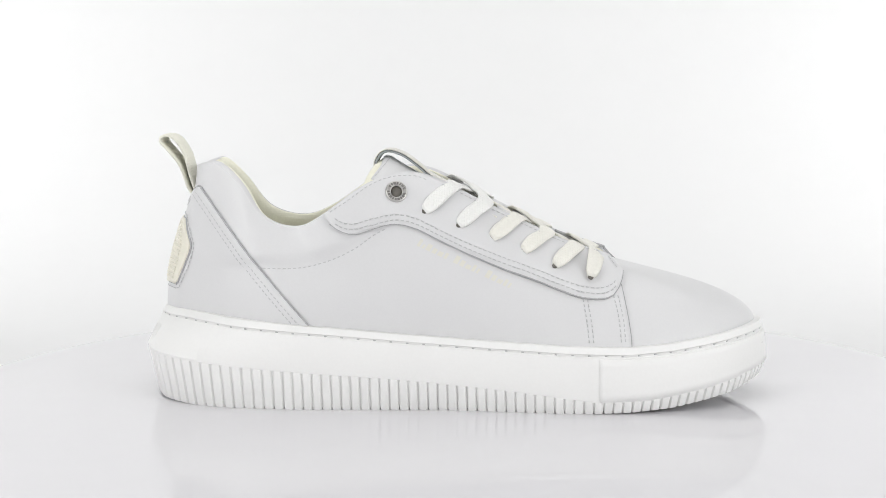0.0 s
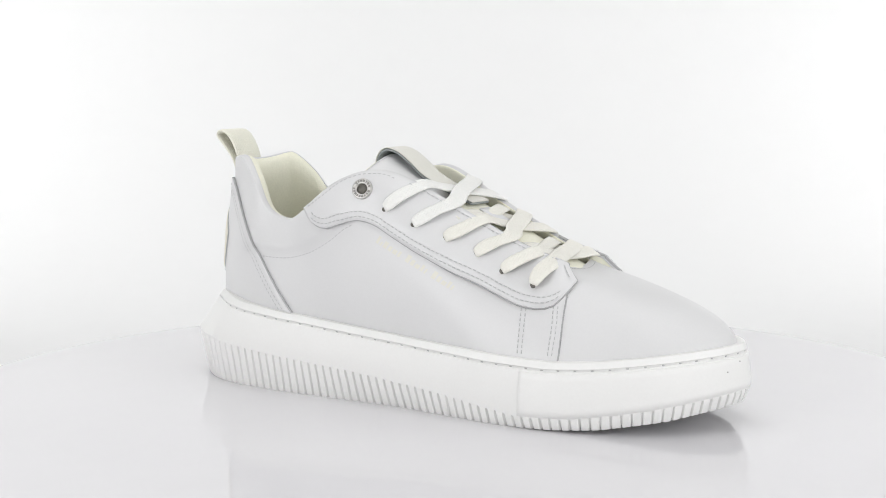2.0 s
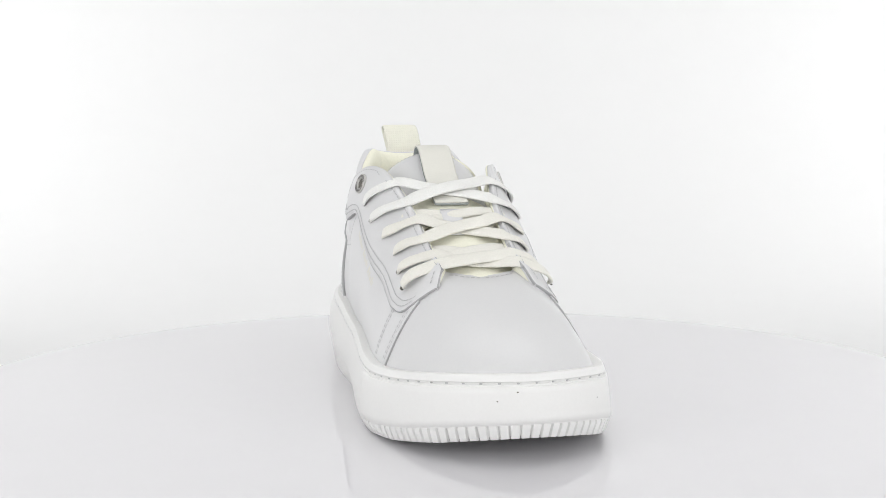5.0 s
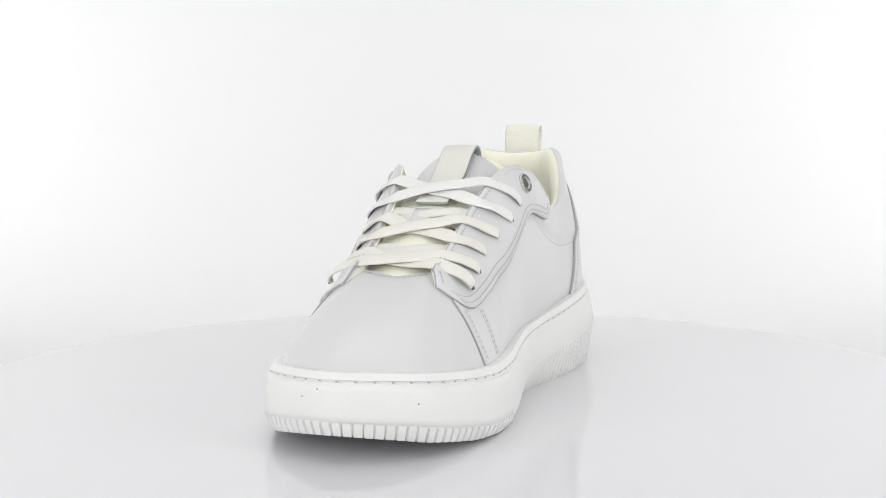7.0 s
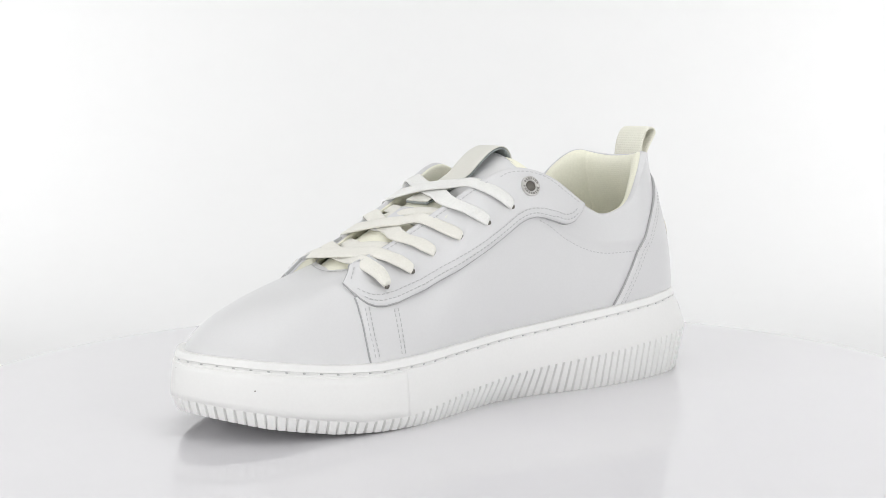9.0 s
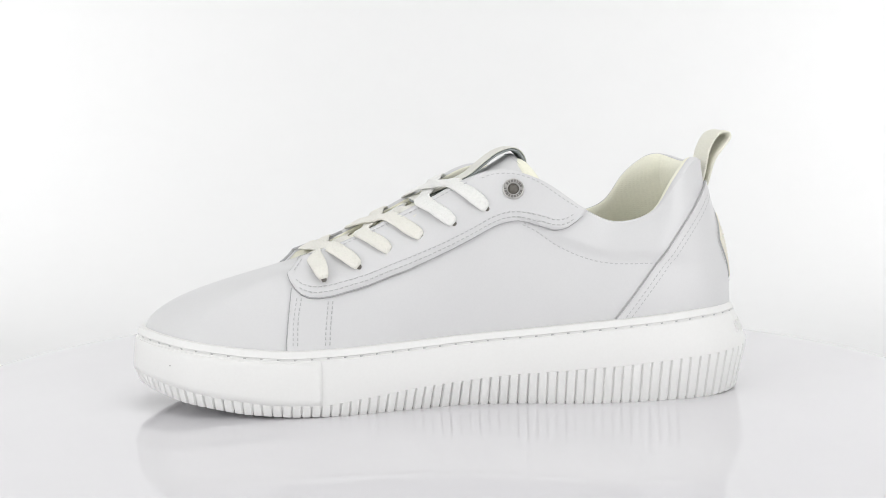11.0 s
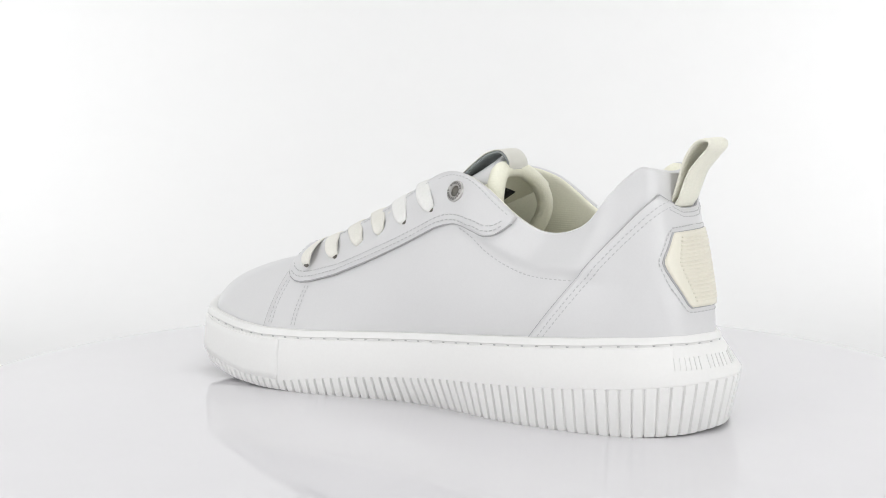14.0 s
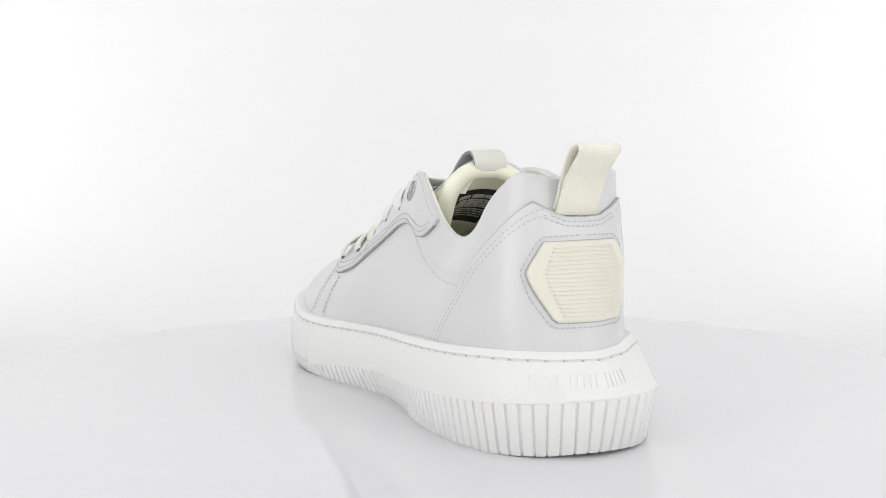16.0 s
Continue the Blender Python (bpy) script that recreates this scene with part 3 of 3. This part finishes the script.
        nor = np.array([q if q[0] < 0 else -q for q in nor])
        lines.append((pts + nor * 0.0002, nor))
    part_lines = [l for l in lines if len(l[0]) > 2]
    dashes(part_lines, 0.0016, 0.0009, 0.0005, 0.0002, "stitching", upper, STITCH_SHADE)
    return counter


def v_top(i):
    """Upper end of the heel counter on loop line i."""
    d = min(i % NS, NS - i % NS) / PER
    z = np.interp(d, [0, 0.8, 1.5, 2.0, 3.0], [98, 98.5, 102, 104.8, 104.5])
    return v_where(i, lambda x, zz: zz - z)


def make_badge(shoe):
    P, B = [], []
    lim = lambda z: np.interp(z, [56, 57, 67, 73, 76, 78.5, 86.8, 88.2], [20, 22.3, 31.2, 36, 37.4, 36, 29.2, 27.5])
    for z in np.linspace(56, 88.2, 24):
        rp, rb = [], []
        for f in np.linspace(-1, 1, 40):
            p, n = on_heel(f * lim(z) - 2.5, z)
            rp.append(p + n * 0.0027)
            rb.append(p + n * 0.0002)
        P.append(rp)
        B.append(rb)
    badge = shell(P, B, CREAM_RUBBER, "heel_badge", shoe, "cream rubber hexagonal heel badge with fine ridges")
    edge = [(f * lim(56), 56) for f in np.linspace(-1, 1, 14)] + [(lim(z), z) for z in np.linspace(56, 88.2, 22)] + \
           [(f * lim(88.2), 88.2) for f in np.linspace(1, -1, 14)] + [(-lim(z), z) for z in np.linspace(88.2, 56, 22)]
    rim = [on_heel(d * 1.02 - 2.5, z, 0.0017) for d, z in edge]
    ribbon([g[0] for g in rim], [g[1] for g in rim], 0.0012, 0.0008, EDGE, "badge_rim", badge)
    for z in np.linspace(58.6, 86, 17):
        span = lim(z) * 0.74
        pts, ups = [], []
        for f in np.linspace(-1, 1, 24):
            p, n = on_heel(f * span - 2.5, z, 0.0027)
            pts.append(p)
            ups.append(n)
        ribbon(pts, ups, 0.0010, 0.0009, CREAM_RUBBER, "ridge", badge)
    pts, nor = [], []
    half = [(0, 90.8), (28.5, 90.4), (32.5, 88), (40.8, 77.5), (41, 75), (35.5, 66), (24.5, 54.5), (20, 53.7)]
    ring = half + [(-a, b) for a, b in half[:0:-1]] + half[:1]
    c = []
    for a, b in zip(ring, ring[1:]):
        c += [(a[0] + (b[0] - a[0]) * f, a[1] + (b[1] - a[1]) * f) for f in np.linspace(0, 1, 8, endpoint=False)]
    got = [on_heel(d - 2.5, z, 0.0019) for d, z in c]
    dashes([([g[0] for g in got], [g[1] for g in got])], 0.0016, 0.0009, 0.0005, 0.0002, "stitching", badge, STITCH_SHADE)
    return badge


def make_pull_loop(shoe):
    c = catmull([(-125.5, 99.5), (-127.5, 103), (-129.6, 110), (-132, 120), (-136, 127), (-140, 129.3), (-143, 128.6), (-143.2, 126),
                 (-140, 122), (-135, 115.5), (-132.2, 108), (-130.8, 103.5), (-128.2, 99.5)], 8)
    path = [(x * mm, np.interp(z, [94, 104, 129], [4.6, 3.8, 1.0]) * mm, z * mm) for x, z in c]
    t = np.gradient(np.array(path), axis=0)
    ups = np.cross(t, np.array([0, 1, 0]))
    return ribbon(path, ups, 0.0200, 0.0017, WEBBING, "pull_loop", shoe, "cream webbing pull loop")


TONGUE = [(84, 63.5), (70, 69.4), (54, 77.3), (31, 88.6), (9, 99.2), (-10, 106.8), (-22, 113.2), (-30.5, 118.3), (-36, 118.3)]


def tongue_frame():
    c = catmull(TONGUE, 8)
    t = np.gradient(c, axis=0)
    t /= np.linalg.norm(t, axis=1)[:, None]
    n = np.stack([t[:, 1], -t[:, 0]], 1)
    n[n[:, 1] < 0] *= -1
    return c, n


def tongue_point(f, u, side):
    """A point of the tongue: f from its root to its top, u across (-1 to 1), side 1 front, -1 back, 0 middle; millimetres."""
    c, n = TONGUE_C, TONGUE_N
    k = min(max(f * (1 - 0.05 * u * u), 0), 1) * (len(c) - 1)
    k0 = min(int(k), len(c) - 2)
    g = k - k0
    p, q = c[k0] * (1 - g) + c[k0 + 1] * g, n[k0] * (1 - g) + n[k0 + 1] * g
    hw = np.interp(f, [0, 0.3, 0.8, 1], [20, 22, 27, 26])
    hw *= 0.95 - 0.42 * max(0, (f - 0.74) / 0.26) ** 2.4
    th = np.interp(f, [0, 0.3, 0.47, 0.62, 0.85, 1], [2.5, 7, 13, 12, 8, 7])
    body = th * 0.92
    close = math.sqrt(max(0, 1 - abs(u) ** 5)) * math.sqrt(max(0, 1 - max(0, (f - 0.84) / 0.16) ** 2.2))
    th = min(th, 8)
    mid = p - q * (th * 0.5 + (3.0 + 10.0 * f * f) * u * u)
    mid[0] -= 5.0 * u * u * min(1, max(0, (f - 0.45) / 0.4))
    o = mid + q * (0.5 * th * close if side > 0 else (-(body - 0.5 * th) * close if side < 0 else 0))
    return np.array((o[0] * mm, (u * hw - 2.4 * min(1, f * 1.6)) * mm, o[1] * mm))


TONGUE_C, TONGUE_N = tongue_frame()


def make_tongue(shoe):
    c = TONGUE_C
    K, L = 33, 60
    us = np.sin(np.linspace(-math.pi / 2, math.pi / 2, K))
    fs = 1 - (1 - np.linspace(0, 1, L)) ** 1.5
    front = [tongue_point(f, u, 1) for f in fs for u in us]
    back = [tongue_point(f, u, -1) for f in fs for u in us]
    tongue = part("tongue", front + back, grid_faces(L, K) + grid_faces(L, K, base=L * K), LINING, shoe, "padded cream mesh tongue faced with white leather")
    # fat padded roll round the back of the top and down both sides
    half = [(-33.5, 0, 113), (-34.2, 9, 112.2), (-37.2, 17.5, 106.8), (-39, 22, 100), (-39, 24, 93), (-35.5, 24.5, 85), (-28, 24, 76), (-18, 23, 68)]
    line = catmull([(x, -y, z) for x, y, z in half[:0:-1]] + half, 8) * mm
    tan = np.gradient(line, axis=0)
    hub = np.array([-0.022, 0, 0.092])
    verts = []
    for p, t in zip(line, tan):
        t = t / np.linalg.norm(t)
        s = p - hub
        s = s - (s @ t) * t
        s /= np.linalg.norm(s)
        q = np.cross(t, s)
        for a in np.linspace(0, 2 * math.pi, 20, endpoint=False):
            verts.append(p + s * math.cos(a) * 0.0040 + q * math.sin(a) * 0.0044)
    n = len(line)
    part("padded_rim", verts, grid_faces(n, 20, wrap=True) + [tuple(range(20)), tuple(range((n - 1) * 20, n * 20))], LINING, tongue)
    P = [[tongue_point(f, u, 1) + np.array([0.0003, 0, 0.0008]) for u in np.linspace(-0.9, 0.9, 25)] for f in np.linspace(0.5, 0.93, 20)]
    B = [[tongue_point(f, u, 1) - np.array([0.0, 0, 0.0006]) for u in np.linspace(-0.9, 0.9, 25)] for f in np.linspace(0.5, 0.93, 20)]
    shell(P, B, LEATHER, "tongue_facing", tongue, "white leather facing")
    pts = [tongue_point(0.86, u, 1) + np.array([0.0003, 0, 0.001]) for u in np.linspace(-0.88, 0.88, 30)]
    dashes([(pts, [(0.3, 0, 0.95)] * 30)], 0.0014, 0.0009, 0.00042, 0.0002, "stitching", tongue, STITCH_SHADE)
    # folded leather tab over the top of the tongue
    c2 = catmull([(19.5, 97.0), (11, 100.2), (3, 103.4), (-5, 107.4), (-10, 110.3), (-16, 115.3), (-23, 120.2), (-30, 122.4), (-34.5, 121), (-37.3, 117), (-37.5, 113)], 8)
    path = np.array([(x * mm, -0.0015, z * mm) for x, z in c2])
    t = np.gradient(path, axis=0)
    ups = np.cross(t, np.array([0, -1, 0]))
    ups /= np.linalg.norm(ups, axis=1)[:, None]
    if ups[8][2] < 0:
        ups = -ups
    ribbon(path, ups, 0.0168, 0.0007, TAB, "tongue_tab", tongue, "ivory leather tongue tab")
    ribbon(path - ups * 0.0010, ups, 0.0169, 0.0013, RAW_EDGE, "tab_core", tongue, "grey-green raw inner face of the tab")
    # lace keeper below the tab
    k2 = [(c[q][0], c[q][1]) for q in range(len(c)) if 20.5 < c[q][0] < 44]
    path = np.array([(x * mm + 0.0004, -0.0035, z * mm + 0.0010) for x, z in k2])
    ribbon(path, [(0.5, 0, 0.87)] * len(path), 0.010, 0.0009, LEATHER, "lace_keeper", tongue)
    return tongue


def lace_end(r, side):
    """Where a lace leaves its hole, runs over the eyestay and crosses the throat's edge: hole, normal, points."""
    hx, hz = HOLES[r]
    p0, n0 = on_side(hx, hz, side, 0.0018)
    up = np.array([0.0, 0.0, 0.0])
    if r > 3:
        up = n0 * (0.0008 if r == 4 else 0.0026)
    p0 = p0 + up
    want = hx + (12.0, 12.0, 12.0, 12.0, 10.5, 3.2)[r]
    i = min((k for k in range(NS) if TOPC[k][1] * side > 0 and TOPC[k][0] > -25), key=lambda k: abs(TOPC[k][0] - want))
    e = TOPC[i] * mm + np.array([0, 0, 0.0012]) + up
    over = []
    for f in (0.42,):
        near = SKIN.find_nearest(Vector(p0 + (e - p0) * f))
        nn = np.array(near[1])
        nn = nn if nn @ n0 > 0 else -nn
        over.append(np.array(near[0]) + nn * 0.0030 + up * 0.9)
    out_dir = p0 - over[0]
    out_dir /= np.linalg.norm(out_dir)
    first = [p0 + out_dir * 0.0006 - n0 * 0.0014, p0 + n0 * 0.0008 - out_dir * 0.0010]
    return p0, n0, out_dir, [*first, *over, e + np.array([0.0004, 0, 0.0006])]


def make_laces(shoe):
    ends = {(r, side): lace_end(r, side) for r in range(6) for side in (-1, 1)}
    for p0, n0, out_dir, _pts in ends.values():
        s1 = np.cross(n0, out_dir)
        hole = [p0 + out_dir * 0.0008 + n0 * 0.00012 + (out_dir * math.cos(a) + s1 * math.sin(a)) * 0.0013
                for a in np.linspace(0, 2 * math.pi, 14, endpoint=False)]
        # closed disc, its dark colour standing for the shade in the lace hole
        part("lace_hole", hole + [h - n0 * 0.001 for h in hole], [tuple(range(14)), tuple(range(14, 28))] + grid_faces(2, 14, wrap=True), SHADE_AND_DIRT, shoe)
    top = np.array([0.45, 0, 0.9])
    # three flat crosses over the throat: each lace runs from a hole to the next hole of the other side
    for a, b, bow in ((0, 1, 0.0010), (2, 3, -0.0002), (4, 5, -0.0008)):
        for side in (-1, 1):
            pa, na, _d, A = ends[(a, side)]
            pb, nb, _d, B = ends[(b, -side)]
            ea, eb = A[-1], B[-1]
            step = 0.0011 if side > 0 else -0.0009
            mids = []
            for f in (0.25, 0.5, 0.75):
                m = ea + (eb - ea) * f
                sag = 1 - (2 * f - 1) ** 2
                m[0] += ((ea + eb)[0] / 2 - m[0]) * 0.12
                m[2] += ((ea + eb)[2] / 2 - m[2]) * 0.12
                mids.append(m + top * (bow * sag + step * (1 - abs(2 * f - 1) ** 1.5)))
            path = catmull(A + mids + B[::-1], 9)
            run = np.concatenate([[0], np.cumsum(np.linalg.norm(np.diff(path, axis=0), axis=1))])
            near, far = np.clip(1 - run / 0.014, 0, 1)[:, None], np.clip(1 - (run[-1] - run) / 0.014, 0, 1)[:, None]
            ups = na * near + nb * far + top * (1 - near) * (1 - far)
            edge = np.minimum(run, run[-1] - run)
            w = np.interp(edge, [0, 0.0007, 0.0016, 0.003, 0.005, 0.009, 0.02], [0.0014, 0.0034, 0.0048, 0.0060, 0.0070, 0.0079, 0.0086])
            ribbon(path, ups, 0.0086, 0.0013, LACE if a == 0 else LACE_CREAM, "lace", shoe, taper=w)
    # between the crosses the laces change sides under the eyestays
    for a, b in ((1, 2), (3, 4)):
        for side in (-1, 1):
            ea, eb = ends[(a, side)][3][-1], ends[(b, -side)][3][-1]
            ea, eb = ea + np.array([0.002, side * 0.004, -0.0065]), eb + np.array([-0.002, -side * 0.004, -0.0060])
            mid = (ea + eb) / 2 + top * (0.0040 if side > 0 else 0.0026)
            q1, q2 = ea * 0.55 + mid * 0.45 + top * 0.0012, eb * 0.55 + mid * 0.45 + top * 0.0012
            path = catmull([ea, q1, mid, q2, eb], 9)
            ribbon(path, [top] * len(path), 0.0072, 0.0013, LACE_CREAM, "lace", shoe)


def make_eyelets(shoe):
    for side in (-1, 1):
        p, n = on_side(-25, 103.2, side, 0.0018)
        q = Vector(n).to_track_quat("Z", "Y").to_matrix()
        N = 40
        verts, faces = [], []
        prof = [(5.2, -0.6), (5.2, 0.5), (4.9, 0.9), (4.4, 1.0), (3.6, 0.75), (3.1, 0.9), (2.8, 0.8), (2.6, 0.2), (2.5, -1.5)]
        for r, h in prof:
            for a in np.linspace(0, 2 * math.pi, N, endpoint=False):
                verts.append(np.array(q @ Vector((r * math.cos(a), r * math.sin(a), h))) * mm + p)
        marks = [(a, q, p) for a in np.linspace(0, 2 * math.pi, 18, endpoint=False)]
        eyelet = part("eyelet", verts, grid_faces(len(prof), N, wrap=True), STEEL, shoe, "engraved steel eyelet ring")
        verts = [np.array(q @ Vector((2.7 * math.cos(a), 2.7 * math.sin(a), 0.12))) * mm + p for a in np.linspace(0, 2 * math.pi, 24, endpoint=False)]
        verts += [v - n * 0.0005 for v in verts]
        # flat plug coloured dark for the shade inside the ring
        part("bore", verts, [tuple(range(24)), tuple(range(24, 48))] + grid_faces(2, 24, wrap=True), SHADE_AND_DIRT, eyelet)
        ev, ef = [], []
        for k, (a, _q, _p) in enumerate(marks):
            if k in (0, 8):
                continue
            w = 0.09 + 0.03 * (k % 3)
            b = len(ev)
            for r, da in ((3.35, -w), (4.55, -w), (4.55, w), (3.35, w)):
                ev.append(np.array(q @ Vector((r * math.cos(a + da), r * math.sin(a + da), 1.03))) * mm + p)
            ef.append((b, b + 1, b + 2, b + 3))
        tagged(part("engraving", ev, ef, ENGRAVED, eyelet, smooth=False), kind="stuff")


def make_print(upper):
    """Faint row of print marks under the eyestay of the outer side."""
    a, b = np.array([-15.0, 78.5]), np.array([37.0, 54.5])
    d = (b - a) / np.linalg.norm(b - a)
    up = np.array([-d[1], d[0]])
    at = 0.0
    for group in (6, 5, 5):
        for k in range(group):
            h = 3.8 if k == 0 else (2.3, 2.9, 2.1, 3.3, 2.5)[(k + group) % 5]
            wide = (2.3, 1.5, 2.0, 1.1, 2.4)[(k * 2 + group) % 5]
            quad = []
            for u, w in ((at, 0), (at + wide, 0), (at + wide + 0.5, h), (at + 0.5, h)):
                x, z = a + d * u + up * w
                quad.append(on_side(x, z, -1, 0.00008)[0])
            part("print_mark", quad, [(0, 1, 2, 3)], PRINT, upper, smooth=False)
            at += wide + 0.9
        at += 2.6


def make_size_label(shoe):
    """Black woven label on the back of the tongue, with unreadable print as bars."""
    def spot(f, y, lift):
        u = y / np.interp(f, [0, 0.3, 0.8, 1], [19, 23, 27, 26])
        p = tongue_point(f, u, -1)
        k = min(int(f * (len(TONGUE_C) - 1)), len(TONGUE_C) - 1)
        q = TONGUE_N[k]
        return (p[0] - q[0] * (lift + 0.1) * mm, p[1], p[2] - q[1] * (lift + 0.1) * mm)
    def sheet(f0, f1, y0, y1, lift, mat, name, parent, label=""):
        P = [[spot(f, y, lift) for y in np.linspace(y0, y1, 9)] for f in np.linspace(f0, f1, 4)]
        B = [[spot(f, y, lift - 0.3) for y in np.linspace(y0, y1, 9)] for f in np.linspace(f0, f1, 4)]
        return shell(P, B, mat, name, parent, label)
    lab = sheet(0.47, 0.72, -15.5, 15.0, 0.5, BLACK, "size_label", shoe, "black woven size label inside the tongue")
    bars = [(0.662, 0.680, -11.5, -5), (0.662, 0.680, -4, 2.5), (0.662, 0.680, 4, 10)]
    for k, f0 in enumerate((0.640, 0.624, 0.608, 0.592, 0.568, 0.550, 0.532, 0.514)):
        y = -12.5
        while y < 8:
            w = 1.6 + 2.6 * ((k * 7 + int(y * 3)) % 5) / 4
            bars.append((f0, f0 + 0.007, y, min(y + w, 11)))
            y += w + 0.9
    for f0, f1, y0, y1 in bars:
        sheet(f0, f1, y0, y1, 0.75, LABEL_INK, "label_bar", lab)


def make_shoe():
    shoe = new("sneaker")
    tagged(shoe, "white leather low sneaker with cream laces, standing on the turntable", "shoe")
    upper = make_upper(shoe)
    make_panels(shoe, upper)
    make_print(upper)
    make_tongue(shoe)
    make_size_label(shoe)
    make_laces(shoe)
    make_eyelets(shoe)
    make_pull_loop(shoe)
    make_badge(shoe)
    make_sole(shoe)
    return shoe


studio()
turntable = make_turntable()
sneaker = make_shoe()


def motions():
    times = [k * 0.5 for k in range(33)]
    walk(turntable, [(t, pose(0, 0, 0, 0, 0, SPIN * t)) for t in times])
    rows = []
    for t in times:
        a = radians(SPIN * t)
        rows.append((t, pose(-SHOE_OFF * math.sin(a), SHOE_OFF * math.cos(a), 0, 0, 0, SPIN * t + YAW0)))
    walk(sneaker, rows)


motions()
